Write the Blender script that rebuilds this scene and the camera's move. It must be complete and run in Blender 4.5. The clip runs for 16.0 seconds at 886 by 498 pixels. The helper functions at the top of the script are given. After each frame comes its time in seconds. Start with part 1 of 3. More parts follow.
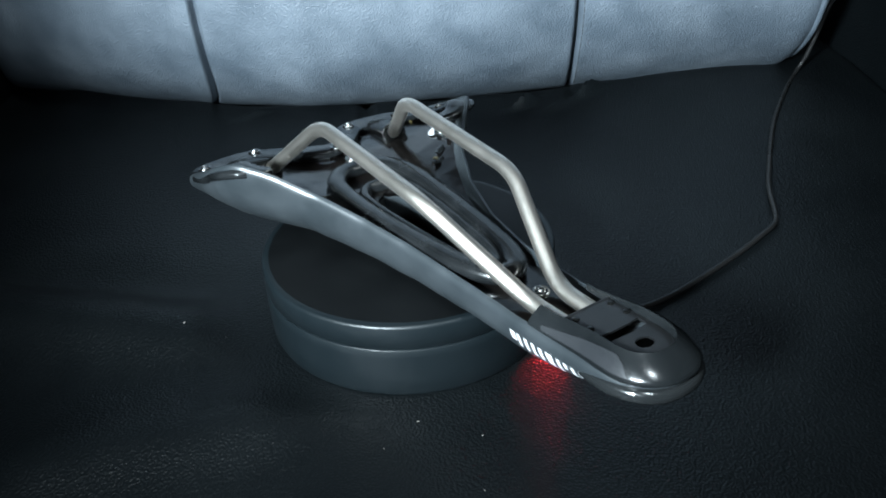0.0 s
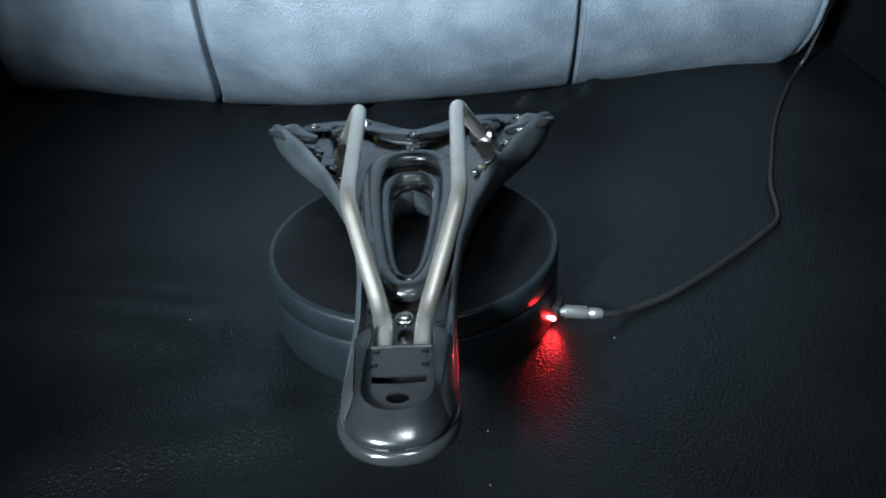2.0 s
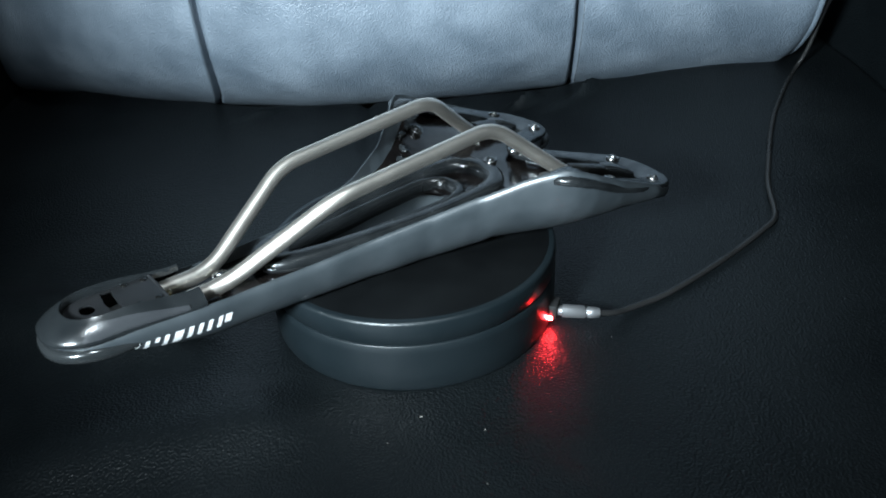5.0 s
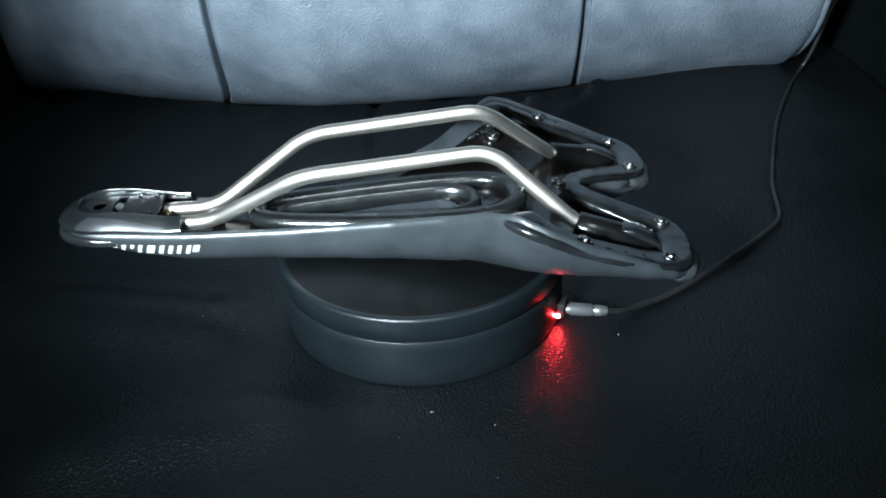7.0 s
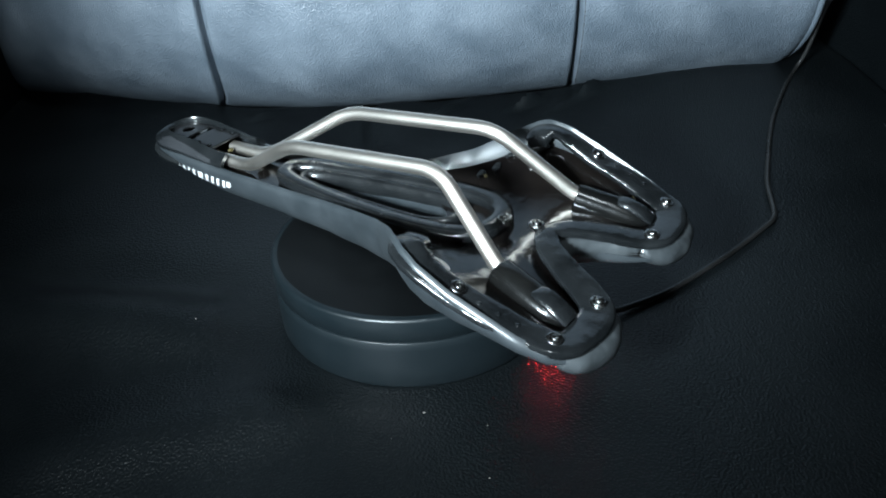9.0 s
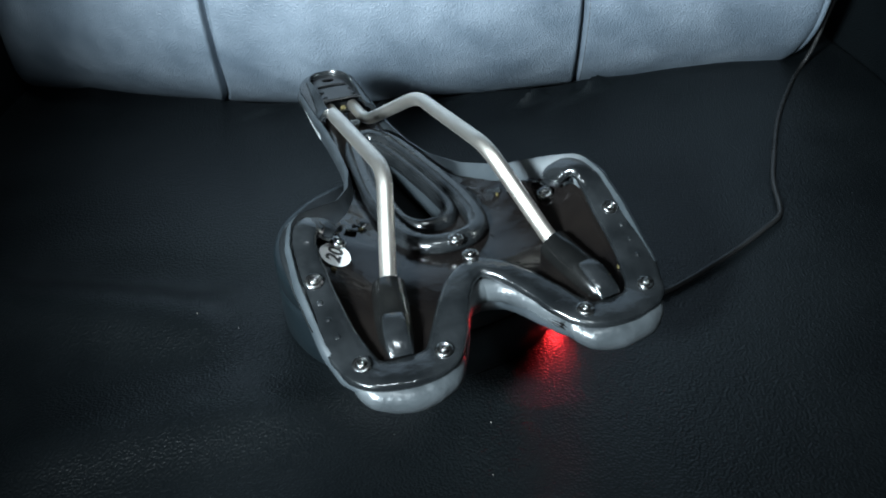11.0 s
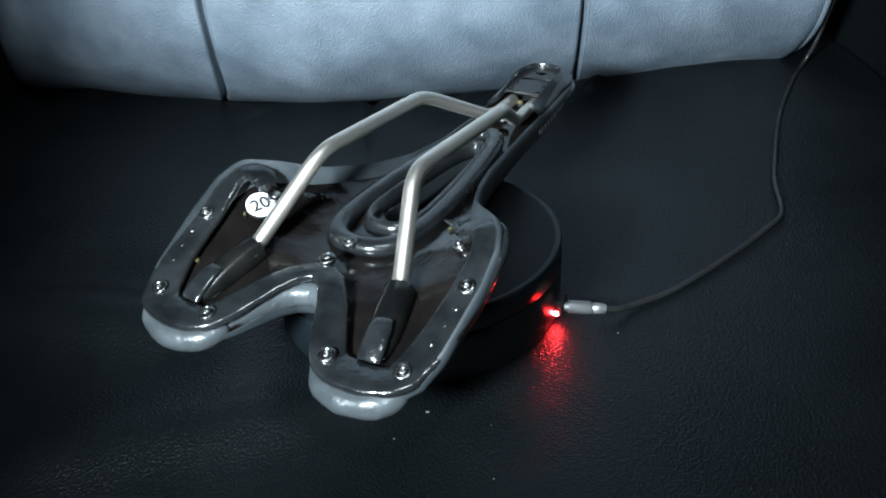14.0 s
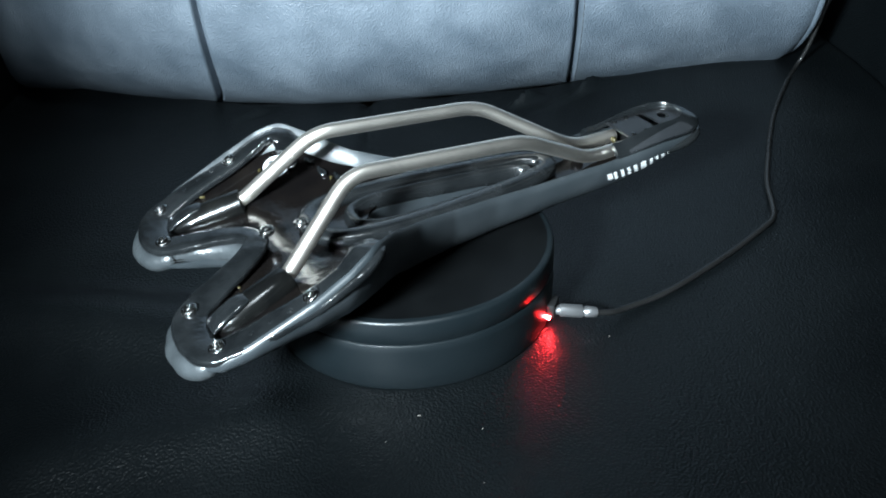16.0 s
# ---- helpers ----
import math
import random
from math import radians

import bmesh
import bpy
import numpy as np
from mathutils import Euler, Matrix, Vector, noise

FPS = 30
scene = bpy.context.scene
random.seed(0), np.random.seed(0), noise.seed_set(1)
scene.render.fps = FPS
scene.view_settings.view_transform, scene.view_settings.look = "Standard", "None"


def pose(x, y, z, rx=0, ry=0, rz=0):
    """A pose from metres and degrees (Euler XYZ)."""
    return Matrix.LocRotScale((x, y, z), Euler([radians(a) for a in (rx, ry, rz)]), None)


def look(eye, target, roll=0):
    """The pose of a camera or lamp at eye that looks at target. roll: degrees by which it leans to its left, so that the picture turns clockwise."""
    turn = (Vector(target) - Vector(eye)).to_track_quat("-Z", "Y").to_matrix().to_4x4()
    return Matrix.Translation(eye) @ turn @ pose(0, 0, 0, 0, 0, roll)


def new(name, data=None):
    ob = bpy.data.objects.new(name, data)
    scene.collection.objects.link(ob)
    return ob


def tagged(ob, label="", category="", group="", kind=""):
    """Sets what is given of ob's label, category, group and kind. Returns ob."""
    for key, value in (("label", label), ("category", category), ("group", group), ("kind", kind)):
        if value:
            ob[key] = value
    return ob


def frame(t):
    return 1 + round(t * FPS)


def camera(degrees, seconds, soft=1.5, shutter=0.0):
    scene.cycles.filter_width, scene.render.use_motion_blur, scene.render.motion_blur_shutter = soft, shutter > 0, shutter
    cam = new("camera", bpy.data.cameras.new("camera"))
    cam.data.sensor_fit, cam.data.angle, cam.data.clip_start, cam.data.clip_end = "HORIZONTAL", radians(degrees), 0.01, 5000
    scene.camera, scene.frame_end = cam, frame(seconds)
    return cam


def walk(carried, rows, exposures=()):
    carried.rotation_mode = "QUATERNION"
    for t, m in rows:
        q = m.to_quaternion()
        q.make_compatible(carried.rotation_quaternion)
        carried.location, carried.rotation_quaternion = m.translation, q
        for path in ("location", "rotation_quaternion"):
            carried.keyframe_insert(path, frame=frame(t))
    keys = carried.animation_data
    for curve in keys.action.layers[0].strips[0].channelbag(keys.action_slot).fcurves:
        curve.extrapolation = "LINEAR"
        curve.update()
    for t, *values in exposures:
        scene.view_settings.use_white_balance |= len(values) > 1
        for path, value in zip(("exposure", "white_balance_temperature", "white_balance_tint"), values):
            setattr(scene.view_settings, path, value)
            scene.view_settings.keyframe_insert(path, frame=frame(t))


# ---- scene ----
# Camera: held almost still, drifting by a few millimetres.
cam = camera(55.9, 16.0, soft=1.9)
walk(cam, [
    (0, pose(0.0010, -0.3157, 0.2222, 58.41, 2.51, -4.08)),
    (0.5, pose(0.0006, -0.3160, 0.2221, 58.48, 2.59, -4.06)),
    (1, pose(0.0023, -0.3135, 0.2196, 58.48, 2.60, -4.08)),
    (1.5, pose(0.0012, -0.3149, 0.2205, 58.45, 2.58, -4.12)),
    (2, pose(-0.0007, -0.3181, 0.2223, 58.43, 2.62, -4.09)),
    (2.5, pose(-0.0000, -0.3176, 0.2242, 58.22, 2.65, -4.13)),
    (3, pose(0.0003, -0.3179, 0.2242, 58.26, 2.66, -4.13)),
    (3.5, pose(0.0014, -0.3207, 0.2249, 58.35, 2.77, -4.19)),
    (4, pose(0.0015, -0.3195, 0.2246, 58.33, 3.08, -4.19)),
    (6.5, pose(-0.0025, -0.3215, 0.2233, 58.39, 2.41, -3.95)),
    (7, pose(-0.0036, -0.3241, 0.2257, 58.40, 2.61, -3.96)),
    (7.5, pose(-0.0021, -0.3239, 0.2257, 58.38, 2.68, -3.93)),
    (8, pose(-0.0003, -0.3221, 0.2241, 58.30, 2.72, -3.90)),
    (8.5, pose(-0.0013, -0.3260, 0.2269, 58.32, 2.77, -3.83)),
    (9, pose(0.0001, -0.3242, 0.2246, 58.53, 2.91, -4.03)),
    (11.5, pose(-0.0006, -0.3217, 0.2216, 58.36, 2.81, -3.73)),
    (12, pose(-0.0004, -0.3188, 0.2205, 58.31, 2.99, -3.97)),
    (12.5, pose(-0.0007, -0.3192, 0.2214, 58.28, 2.86, -3.86)),
    (13, pose(-0.0005, -0.3228, 0.2240, 58.26, 2.90, -3.93)),
    (13.5, pose(-0.0017, -0.3206, 0.2228, 58.28, 2.92, -3.98)),
    (14, pose(-0.0002, -0.3198, 0.2222, 58.30, 2.94, -3.86)),
    (14.5, pose(-0.0001, -0.3196, 0.2233, 58.16, 2.93, -3.82)),
    (15, pose(0.0007, -0.3217, 0.2252, 58.09, 2.85, -3.81)),
    (15.5, pose(0.0029, -0.3189, 0.2250, 57.92, 2.87, -3.89)),
    (16, pose(0.0030, -0.3201, 0.2260, 58.04, 2.93, -3.90)),
], exposures=[(0.0, -0.10, 6500, 10), (1.5, 0.0, 6500, 10), (4.0, 0.0, 6500, 10), (7.0, -0.20, 6500, 10), (9.2, -0.20, 6500, 10), (11.5, 0.0, 6500, 10), (16.0, 0.0, 6500, 10)])

# The turn of the motorised stand: seconds, degrees about its axis, and the slight rocking of the saddle on it.
TURN = [(0, 34.31, -0.01, 0.6), (0.5, 25.98, -0.04, 0.45), (1, 17.27, -0.0, 0.33), (1.5, 8.87, 0.04, 0.16), (2, 0.15, 0.0, 0.0), (2.5, -8.17, -0.02, -0.2), (3, -17.08, -0.12, -0.46), (3.5, -25.74, -0.34, -0.69), (4, -34.4, -0.45, -0.87), (6.5, -78.8, -0.01, -1.07), (7, -87.34, 0.05, -1.05), (7.5, -95.89, 0.06, -1.01), (8, -105.33, -0.05, -0.88), (8.5, -114.19, -0.11, -0.81), (9, -122.8, -0.2, -0.69), (11.5, -166.17, -0.57, -0.01), (12, -174.22, -0.5, -0.01), (12.5, -183.21, -0.43, 0.11), (13, -191.88, -0.28, 0.23), (13.5, -200.73, -0.16, 0.41), (14, -209.69, 0.12, 0.6), (14.5, -218.51, 0.42, 0.81), (15, -226.9, 0.75, 0.87), (15.5, -235.73, 1.0, 0.88), (16, -244.31, 1.13, 0.92)]

# ---- light ----
world = bpy.data.worlds.new("room_dusk")
scene.world = world
world.use_nodes = True
world.node_tree.nodes["Background"].inputs[0].default_value = (0.30, 0.36, 0.45, 1)
world.node_tree.nodes["Background"].inputs[1].default_value = 0.01


def area(name, at, target, sx, sy, watts, colour):
    d = bpy.data.lights.new(name, "AREA")
    d.shape, d.size, d.size_y, d.energy, d.color = "RECTANGLE", sx, sy, watts, colour
    ob = new(name, d)
    ob.matrix_world = look(at, target)
    return ob


# cool unseen lamp, left and in front of the sofa; added overhead fill light
lamp = bpy.data.lights.new("lamp_light", "SPOT")
lamp.energy, lamp.color, lamp.spot_size, lamp.spot_blend, lamp.shadow_soft_size = 80.0, (0.75, 0.91, 1.0), radians(60), 1.0, 0.045
new("lamp_light", lamp).matrix_world = look((-0.26, -0.48, 0.32), (0.15, 0.27, 0.09))
area("overhead_fill", (0.10, -0.70, 1.50), (0.0, 0.05, 0.0), 0.24, 0.24, 7.5, (0.80, 0.93, 1.0))

# ---- materials ----


def mat(name, base, rough=0.5, metal=0.0, spec=0.5):
    m = bpy.data.materials.new(name)
    m.use_nodes = True
    n = m.node_tree.nodes
    b = n["Principled BSDF"]
    b.inputs["Base Color"].default_value = (*base, 1)
    b.inputs["Roughness"].default_value = rough
    b.inputs["Metallic"].default_value = metal
    b.inputs["Specular IOR Level"].default_value = spec
    return m, m.node_tree, b


def coords(tree, scale):
    tc = tree.nodes.new("ShaderNodeTexCoord")
    mp = tree.nodes.new("ShaderNodeMapping")
    mp.inputs["Scale"].default_value = (scale, scale, scale) if not isinstance(scale, tuple) else scale
    tree.links.new(tc.outputs["Object"], mp.inputs["Vector"])
    return mp.outputs["Vector"]


def noise_node(tree, scale, detail=4.0, rough=0.55):
    t = tree.nodes.new("ShaderNodeTexNoise")
    t.inputs["Scale"].default_value = 1.0
    t.inputs["Detail"].default_value, t.inputs["Roughness"].default_value = detail, rough
    tree.links.new(coords(tree, scale), t.inputs["Vector"])
    return t.outputs["Fac"]


def ramp(tree, fac, lo, hi, a, b):
    r = tree.nodes.new("ShaderNodeMapRange")
    tree.links.new(fac, r.inputs["Value"])
    for k, v in (("From Min", a), ("From Max", b), ("To Min", lo), ("To Max", hi)):
        r.inputs[k].default_value = v
    return r.outputs["Result"]


def mix(tree, fac, c1, c2):
    x = tree.nodes.new("ShaderNodeMix")
    x.data_type = "RGBA"
    tree.links.new(fac, x.inputs["Factor"])
    x.inputs["A"].default_value, x.inputs["B"].default_value = (*c1, 1), (*c2, 1)
    return x.outputs["Result"]


def bump(tree, bsdf, height, strength, dist, chain=None):
    b = tree.nodes.new("ShaderNodeBump")
    b.inputs["Strength"].default_value, b.inputs["Distance"].default_value = strength, dist
    tree.links.new(height, b.inputs["Height"])
    if chain:
        tree.links.new(chain, b.inputs["Normal"])
    tree.links.new(b.outputs["Normal"], bsdf.inputs["Normal"])
    return b.outputs["Normal"]


def surface(name, c1, c2, r_lo, r_hi, metal=0.0, spec=0.5, grain=400.0, blot=30.0, depth=0.0002, strength=0.3):
    """Two-scale material: broad blotches in colour, fine grain in gloss and relief."""
    m, t, b = mat(name, c1, r_lo, metal, spec)
    big, fine = noise_node(t, blot, 3), noise_node(t, grain, 3)
    t.links.new(mix(t, ramp(t, big, 0, 1, 0.35, 0.68), c1, c2), b.inputs["Base Color"])
    add = t.nodes.new("ShaderNodeMath")
    add.operation = "ADD"
    t.links.new(ramp(t, big, 0, (r_hi - r_lo) * 0.6, 0.3, 0.7), add.inputs[0])
    t.links.new(ramp(t, fine, r_lo, r_lo + (r_hi - r_lo) * 0.4, 0.3, 0.7), add.inputs[1])
    t.links.new(add.outputs[0], b.inputs["Roughness"])
    bump(t, b, fine, strength, depth)
    return m


def leather(name, c1, c2, r_lo, r_hi, cell, strength, spec=0.5, cloud=9.0):
    """Pebbled leather: cell relief, creases and a broad wear in the gloss."""
    m, t, b = mat(name, c1, r_lo, 0, spec)
    big = noise_node(t, cloud, 5)
    v = t.nodes.new("ShaderNodeTexVoronoi")
    v.feature = "SMOOTH_F1"
    v.inputs["Scale"].default_value = 1.0
    v.inputs["Smoothness"].default_value = 0.6
    wob = t.nodes.new("ShaderNodeMixRGB")
    wob.blend_type = "ADD"
    wob.inputs["Fac"].default_value = 0.35
    vec = coords(t, cell)
    n2 = t.nodes.new("ShaderNodeTexNoise")
    n2.inputs["Scale"].default_value = 0.7
    t.links.new(vec, n2.inputs["Vector"])
    t.links.new(vec, wob.inputs[1])
    t.links.new(n2.outputs["Color"], wob.inputs[2])
    t.links.new(wob.outputs[0], v.inputs["Vector"])
    t.links.new(mix(t, ramp(t, big, 0, 1, 0.35, 0.65), c1, c2), b.inputs["Base Color"])
    t.links.new(ramp(t, big, r_lo, r_hi, 0.3, 0.7), b.inputs["Roughness"])
    fine = noise_node(t, cell * 0.35, 5, 0.6)
    one = bump(t, b, fine, strength * 0.35, 0.0008)
    bump(t, b, v.outputs["Distance"], strength, 0.0006, one)
    return m


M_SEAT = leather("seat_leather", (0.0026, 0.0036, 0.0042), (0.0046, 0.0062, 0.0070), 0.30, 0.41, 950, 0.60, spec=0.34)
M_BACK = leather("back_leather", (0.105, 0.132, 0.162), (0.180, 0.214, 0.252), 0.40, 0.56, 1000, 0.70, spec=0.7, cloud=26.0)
M_COVER = surface("saddle_cover", (0.026, 0.032, 0.036), (0.040, 0.047, 0.052), 0.32, 0.44, spec=0.9, grain=1500, blot=60, depth=0.0001)
M_ROLL = surface("rolled_vinyl", (0.0065, 0.0075, 0.0082), (0.016, 0.0178, 0.019), 0.13, 0.24, spec=1.0, grain=130, blot=70, depth=0.0020, strength=0.34)
M_RING = surface("ring_vinyl", (0.0065, 0.0075, 0.0082), (0.014, 0.0155, 0.0165), 0.18, 0.30, spec=0.9, grain=200, blot=70, depth=0.0010, strength=0.22)
M_SHELL = surface("shell_plastic", (0.0040, 0.0034, 0.0034), (0.008, 0.0064, 0.0056), 0.10, 0.20, spec=0.7, grain=110, blot=40, depth=0.0014, strength=0.26)
M_PAD = surface("padding_vinyl", (0.034, 0.039, 0.042), (0.062, 0.069, 0.073), 0.26, 0.40, spec=0.7, grain=200, blot=60, depth=0.0012, strength=0.45)
M_RAIL = surface("rail_metal", (0.92, 0.86, 0.78), (0.80, 0.74, 0.67), 0.36, 0.48, metal=1.0, grain=900, blot=50, depth=0.00006)
M_BOLT = surface("bolt_metal", (0.30, 0.30, 0.30), (0.45, 0.45, 0.44), 0.18, 0.32, metal=1.0, grain=900, blot=200, depth=0.0001)
M_NOSE = surface("nose_plastic", (0.010, 0.0105, 0.0112), (0.015, 0.0152, 0.0162), 0.26, 0.38, spec=0.6, grain=800, blot=60, depth=0.0001)
M_INSET = surface("inset_gloss", (0.026, 0.028, 0.031), (0.036, 0.038, 0.041), 0.20, 0.28, spec=0.8, grain=900, blot=60, depth=0.0001)
M_SOCKET = surface("socket_plastic", (0.004, 0.0042, 0.0042), (0.008, 0.008, 0.0075), 0.16, 0.28, spec=0.6, grain=500, blot=60, depth=0.0002)
M_GLUE = surface("dried_glue", (0.07, 0.055, 0.02), (0.10, 0.08, 0.03), 0.3, 0.45, grain=900)
M_BUMPER = surface("bumper_skin", (0.014, 0.016, 0.017), (0.022, 0.024, 0.025), 0.12, 0.18, spec=1.0, grain=900, blot=60, depth=0.0001)
M_NOSETRIM = surface("nose_trim", (0.008, 0.0095, 0.0105), (0.014, 0.0160, 0.0172), 0.17, 0.25, spec=0.8, grain=800, blot=60, depth=0.0001)
for lacquer in (M_BUMPER, M_NOSETRIM, M_INSET):
    lacquer.node_tree.nodes["Principled BSDF"].inputs["IOR"].default_value = 1.7
M_DARK = surface("black_recess", (0.004, 0.004, 0.004), (0.008, 0.008, 0.008), 0.6, 0.8, grain=800)
M_WHITE = surface("white_print", (0.80, 0.80, 0.80), (0.72, 0.72, 0.72), 0.4, 0.5, grain=800)
M_INK = surface("black_ink", (0.02, 0.02, 0.02), (0.03, 0.03, 0.03), 0.5, 0.6, grain=800)
M_RAILINK = surface("rail_engraving", (0.16, 0.15, 0.14), (0.24, 0.22, 0.20), 0.5, 0.6, metal=0.6, grain=900)
M_STAND = surface("stand_plastic", (0.0056, 0.0092, 0.0112), (0.0076, 0.0114, 0.0136), 0.33, 0.40, spec=0.5, grain=2500, blot=40, depth=0.00008)
M_STANDTOP = surface("stand_top", (0.0018, 0.0022, 0.0025), (0.003, 0.0036, 0.004), 0.42, 0.52, spec=0.25, grain=2500, blot=40, depth=0.0001)
M_CABLE = surface("cable_rubber", (0.012, 0.012, 0.012), (0.018, 0.018, 0.018), 0.24, 0.34, grain=1500)
M_PLUG = surface("plug_metal", (0.22, 0.22, 0.23), (0.30, 0.30, 0.30), 0.3, 0.42, metal=0.7, grain=1500)
M_THREAD = surface("thread", (0.06, 0.07, 0.08), (0.10, 0.11, 0.12), 0.6, 0.8, grain=3000)
M_CRUMB = surface("crumb", (0.22, 0.20, 0.18), (0.30, 0.28, 0.26), 0.6, 0.8)
M_WALL = surface("wall_paint", (0.13, 0.135, 0.14), (0.16, 0.165, 0.17), 0.7, 0.85, grain=200, blot=2)
M_FLOOR = surface("floor_boards", (0.12, 0.08, 0.05), (0.16, 0.11, 0.07), 0.4, 0.6, grain=60, blot=4)
M_LED = bpy.data.materials.new("red_led")
M_LED.use_nodes = True
M_LED.node_tree.nodes["Principled BSDF"].inputs["Base Color"].default_value = (0.6, 0.02, 0.02, 1)
M_LED.node_tree.nodes["Principled BSDF"].inputs["Emission Color"].default_value = (1.0, 0.03, 0.035, 1)
M_LED.node_tree.nodes["Principled BSDF"].inputs["Emission Strength"].default_value = 600.0

# ---- mesh helpers ----


def link_mesh(name, verts, faces, material, parent=None, label="", smooth=True):
    me = bpy.data.meshes.new(name)
    me.from_pydata([tuple(v) for v in verts], [], faces)
    bm = bmesh.new()
    bm.from_mesh(me)
    bmesh.ops.remove_doubles(bm, verts=bm.verts, dist=1e-6)
    bmesh.ops.recalc_face_normals(bm, faces=bm.faces)
    bm.to_mesh(me)
    bm.free()
    me.materials.append(material)
    if smooth:
        me.polygons.foreach_set("use_smooth", [True] * len(me.polygons))
        me.set_sharp_from_angle(angle=radians(50))
    ob = new(name, me)
    if parent:
        ob.parent = parent
    if label:
        ob["label"] = label
    return ob


def part(name, bm, material, parent, label="", smooth=True):
    me = bpy.data.meshes.new(name)
    bmesh.ops.recalc_face_normals(bm, faces=bm.faces)
    bm.to_mesh(me)
    bm.free()
    me.materials.append(material)
    if smooth:
        me.polygons.foreach_set("use_smooth", [True] * len(me.polygons))
        me.set_sharp_from_angle(angle=radians(40))
    ob = new(name, me)
    if parent:
        ob.parent = parent
    if label:
        ob["label"] = label
    return ob


def grid_faces(nu, nv, wrap_u=False, wrap_v=False, base=0):
    f = []
    for i in range(nu if wrap_u else nu - 1):
        for j in range(nv if wrap_v else nv - 1):
            a, b = i, (i + 1) % nu
            c, d = j, (j + 1) % nv
            f.append((base + a * nv + c, base + b * nv + c, base + b * nv + d, base + a * nv + d))
    return f


def spline(points, n, closed=False):
    """Catmull-Rom through the points, n samples a span."""
    p = [Vector(q) for q in points]
    k, out = len(p), []
    for i in range(k if closed else k - 1):
        if closed:
            a, b, c, d = p[(i - 1) % k], p[i], p[(i + 1) % k], p[(i + 2) % k]
        else:
            a, b, c, d = p[max(i - 1, 0)], p[i], p[i + 1], p[min(i + 2, k - 1)]
        for j in range(n):
            t = j / n
            out.append(0.5 * (2 * b + (c - a) * t + (2 * a - 5 * b + 4 * c - d) * t * t + (3 * b - a - 3 * c + d) * t ** 3))
    if not closed:
        out.append(p[-1])
    return out


def fillet(points, r, n=8):
    """A polyline with its corners rounded to reach r along each leg."""
    p = [Vector(q) for q in points]
    out = [p[0]]
    for a, b, c in zip(p, p[1:], p[2:]):
        u, v = (a - b).normalized() * r, (c - b).normalized() * r
        for j in range(n + 1):
            t = j / n
            out.append((b + u) * (1 - t) ** 2 + 2 * b * t * (1 - t) + (b + v) * t * t)
    return out + [p[-1]]


def sweep(path, wide, high, seg=16, closed=False, up=(0, 0, 1), flat=2.0, wrinkle=0.0):
    """Verts and faces of a tube along the path; half-width wide, half-height high (numbers or lists)."""
    n, verts = len(path), []
    up = Vector(up)
    for i, p in enumerate(path):
        a = path[(i - 1) % n] if closed or i else p
        b = path[(i + 1) % n] if closed or i < n - 1 else p
        t = (b - a).normalized()
        side = t.cross(up)
        side = side.normalized() if side.length > 1e-4 else Vector((1, 0, 0))
        top = side.cross(t).normalized()
        w = wide[i] if isinstance(wide, list) else wide
        h = high[i] if isinstance(high, list) else high
        if wrinkle:
            w *= 1 + wrinkle * noise.noise(p * 180)
            h *= 1 + wrinkle * noise.noise(p * 260 + Vector((7, 3, 1)))
        for j in range(seg):
            ang = 2 * math.pi * j / seg
            c, s = math.cos(ang), math.sin(ang)
            e = 2 / flat
            verts.append(p + side * w * math.copysign(abs(c) ** e, c) + top * h * math.copysign(abs(s) ** e, s))
    faces = grid_faces(n, seg, closed, True)
    if not closed:
        faces += [tuple(range(seg)), tuple(range((n - 1) * seg, n * seg))]
    return verts, faces


def revolve(profile, seg=96):
    """Verts and faces of a solid turned about z from (radius, height) pairs; ends on the axis are capped."""
    verts = [(r * math.cos(2 * math.pi * i / seg), r * math.sin(2 * math.pi * i / seg), z) for i in range(seg) for r, z in profile]
    faces = grid_faces(seg, len(profile), True, False)
    k = len(profile)
    faces += [tuple(i * k for i in range(seg)), tuple(i * k + k - 1 for i in range(seg))]
    return verts, faces


def box(bm, x0, x1, y0, y1, z0, z1, bevel=0.0, m=None):
    b2 = bmesh.new()
    bmesh.ops.create_cube(b2, size=1.0)
    bmesh.ops.transform(b2, matrix=Matrix.Translation(((x0 + x1) / 2, (y0 + y1) / 2, (z0 + z1) / 2)) @ Matrix.Diagonal((x1 - x0, y1 - y0, z1 - z0, 1)), verts=b2.verts)
    if bevel:
        bmesh.ops.bevel(b2, geom=b2.edges, offset=bevel, segments=2, affect="EDGES", profile=0.5)
    if m:
        bmesh.ops.transform(b2, matrix=m, verts=b2.verts)
    me = bpy.data.meshes.new("tmp")
    b2.to_mesh(me)
    b2.free()
    bm.from_mesh(me)
    bpy.data.meshes.remove(me)


def table(knots, lo, hi, soft=3):
    """A smooth curve through (y, value) knots, as a function."""
    ys = np.linspace(lo, hi, 1 + 2 * max(160, round(hi - lo)))
    v = np.interp(ys, [k[0] for k in knots], [k[1] for k in knots])
    for _ in range(soft):
        pad = np.pad(v, 4, mode="edge")
        v = np.convolve(pad, np.ones(9) / 9, "valid")
    return lambda y: float(np.interp(y, ys, v))


MM = 0.001

# ---- room and sofa ----


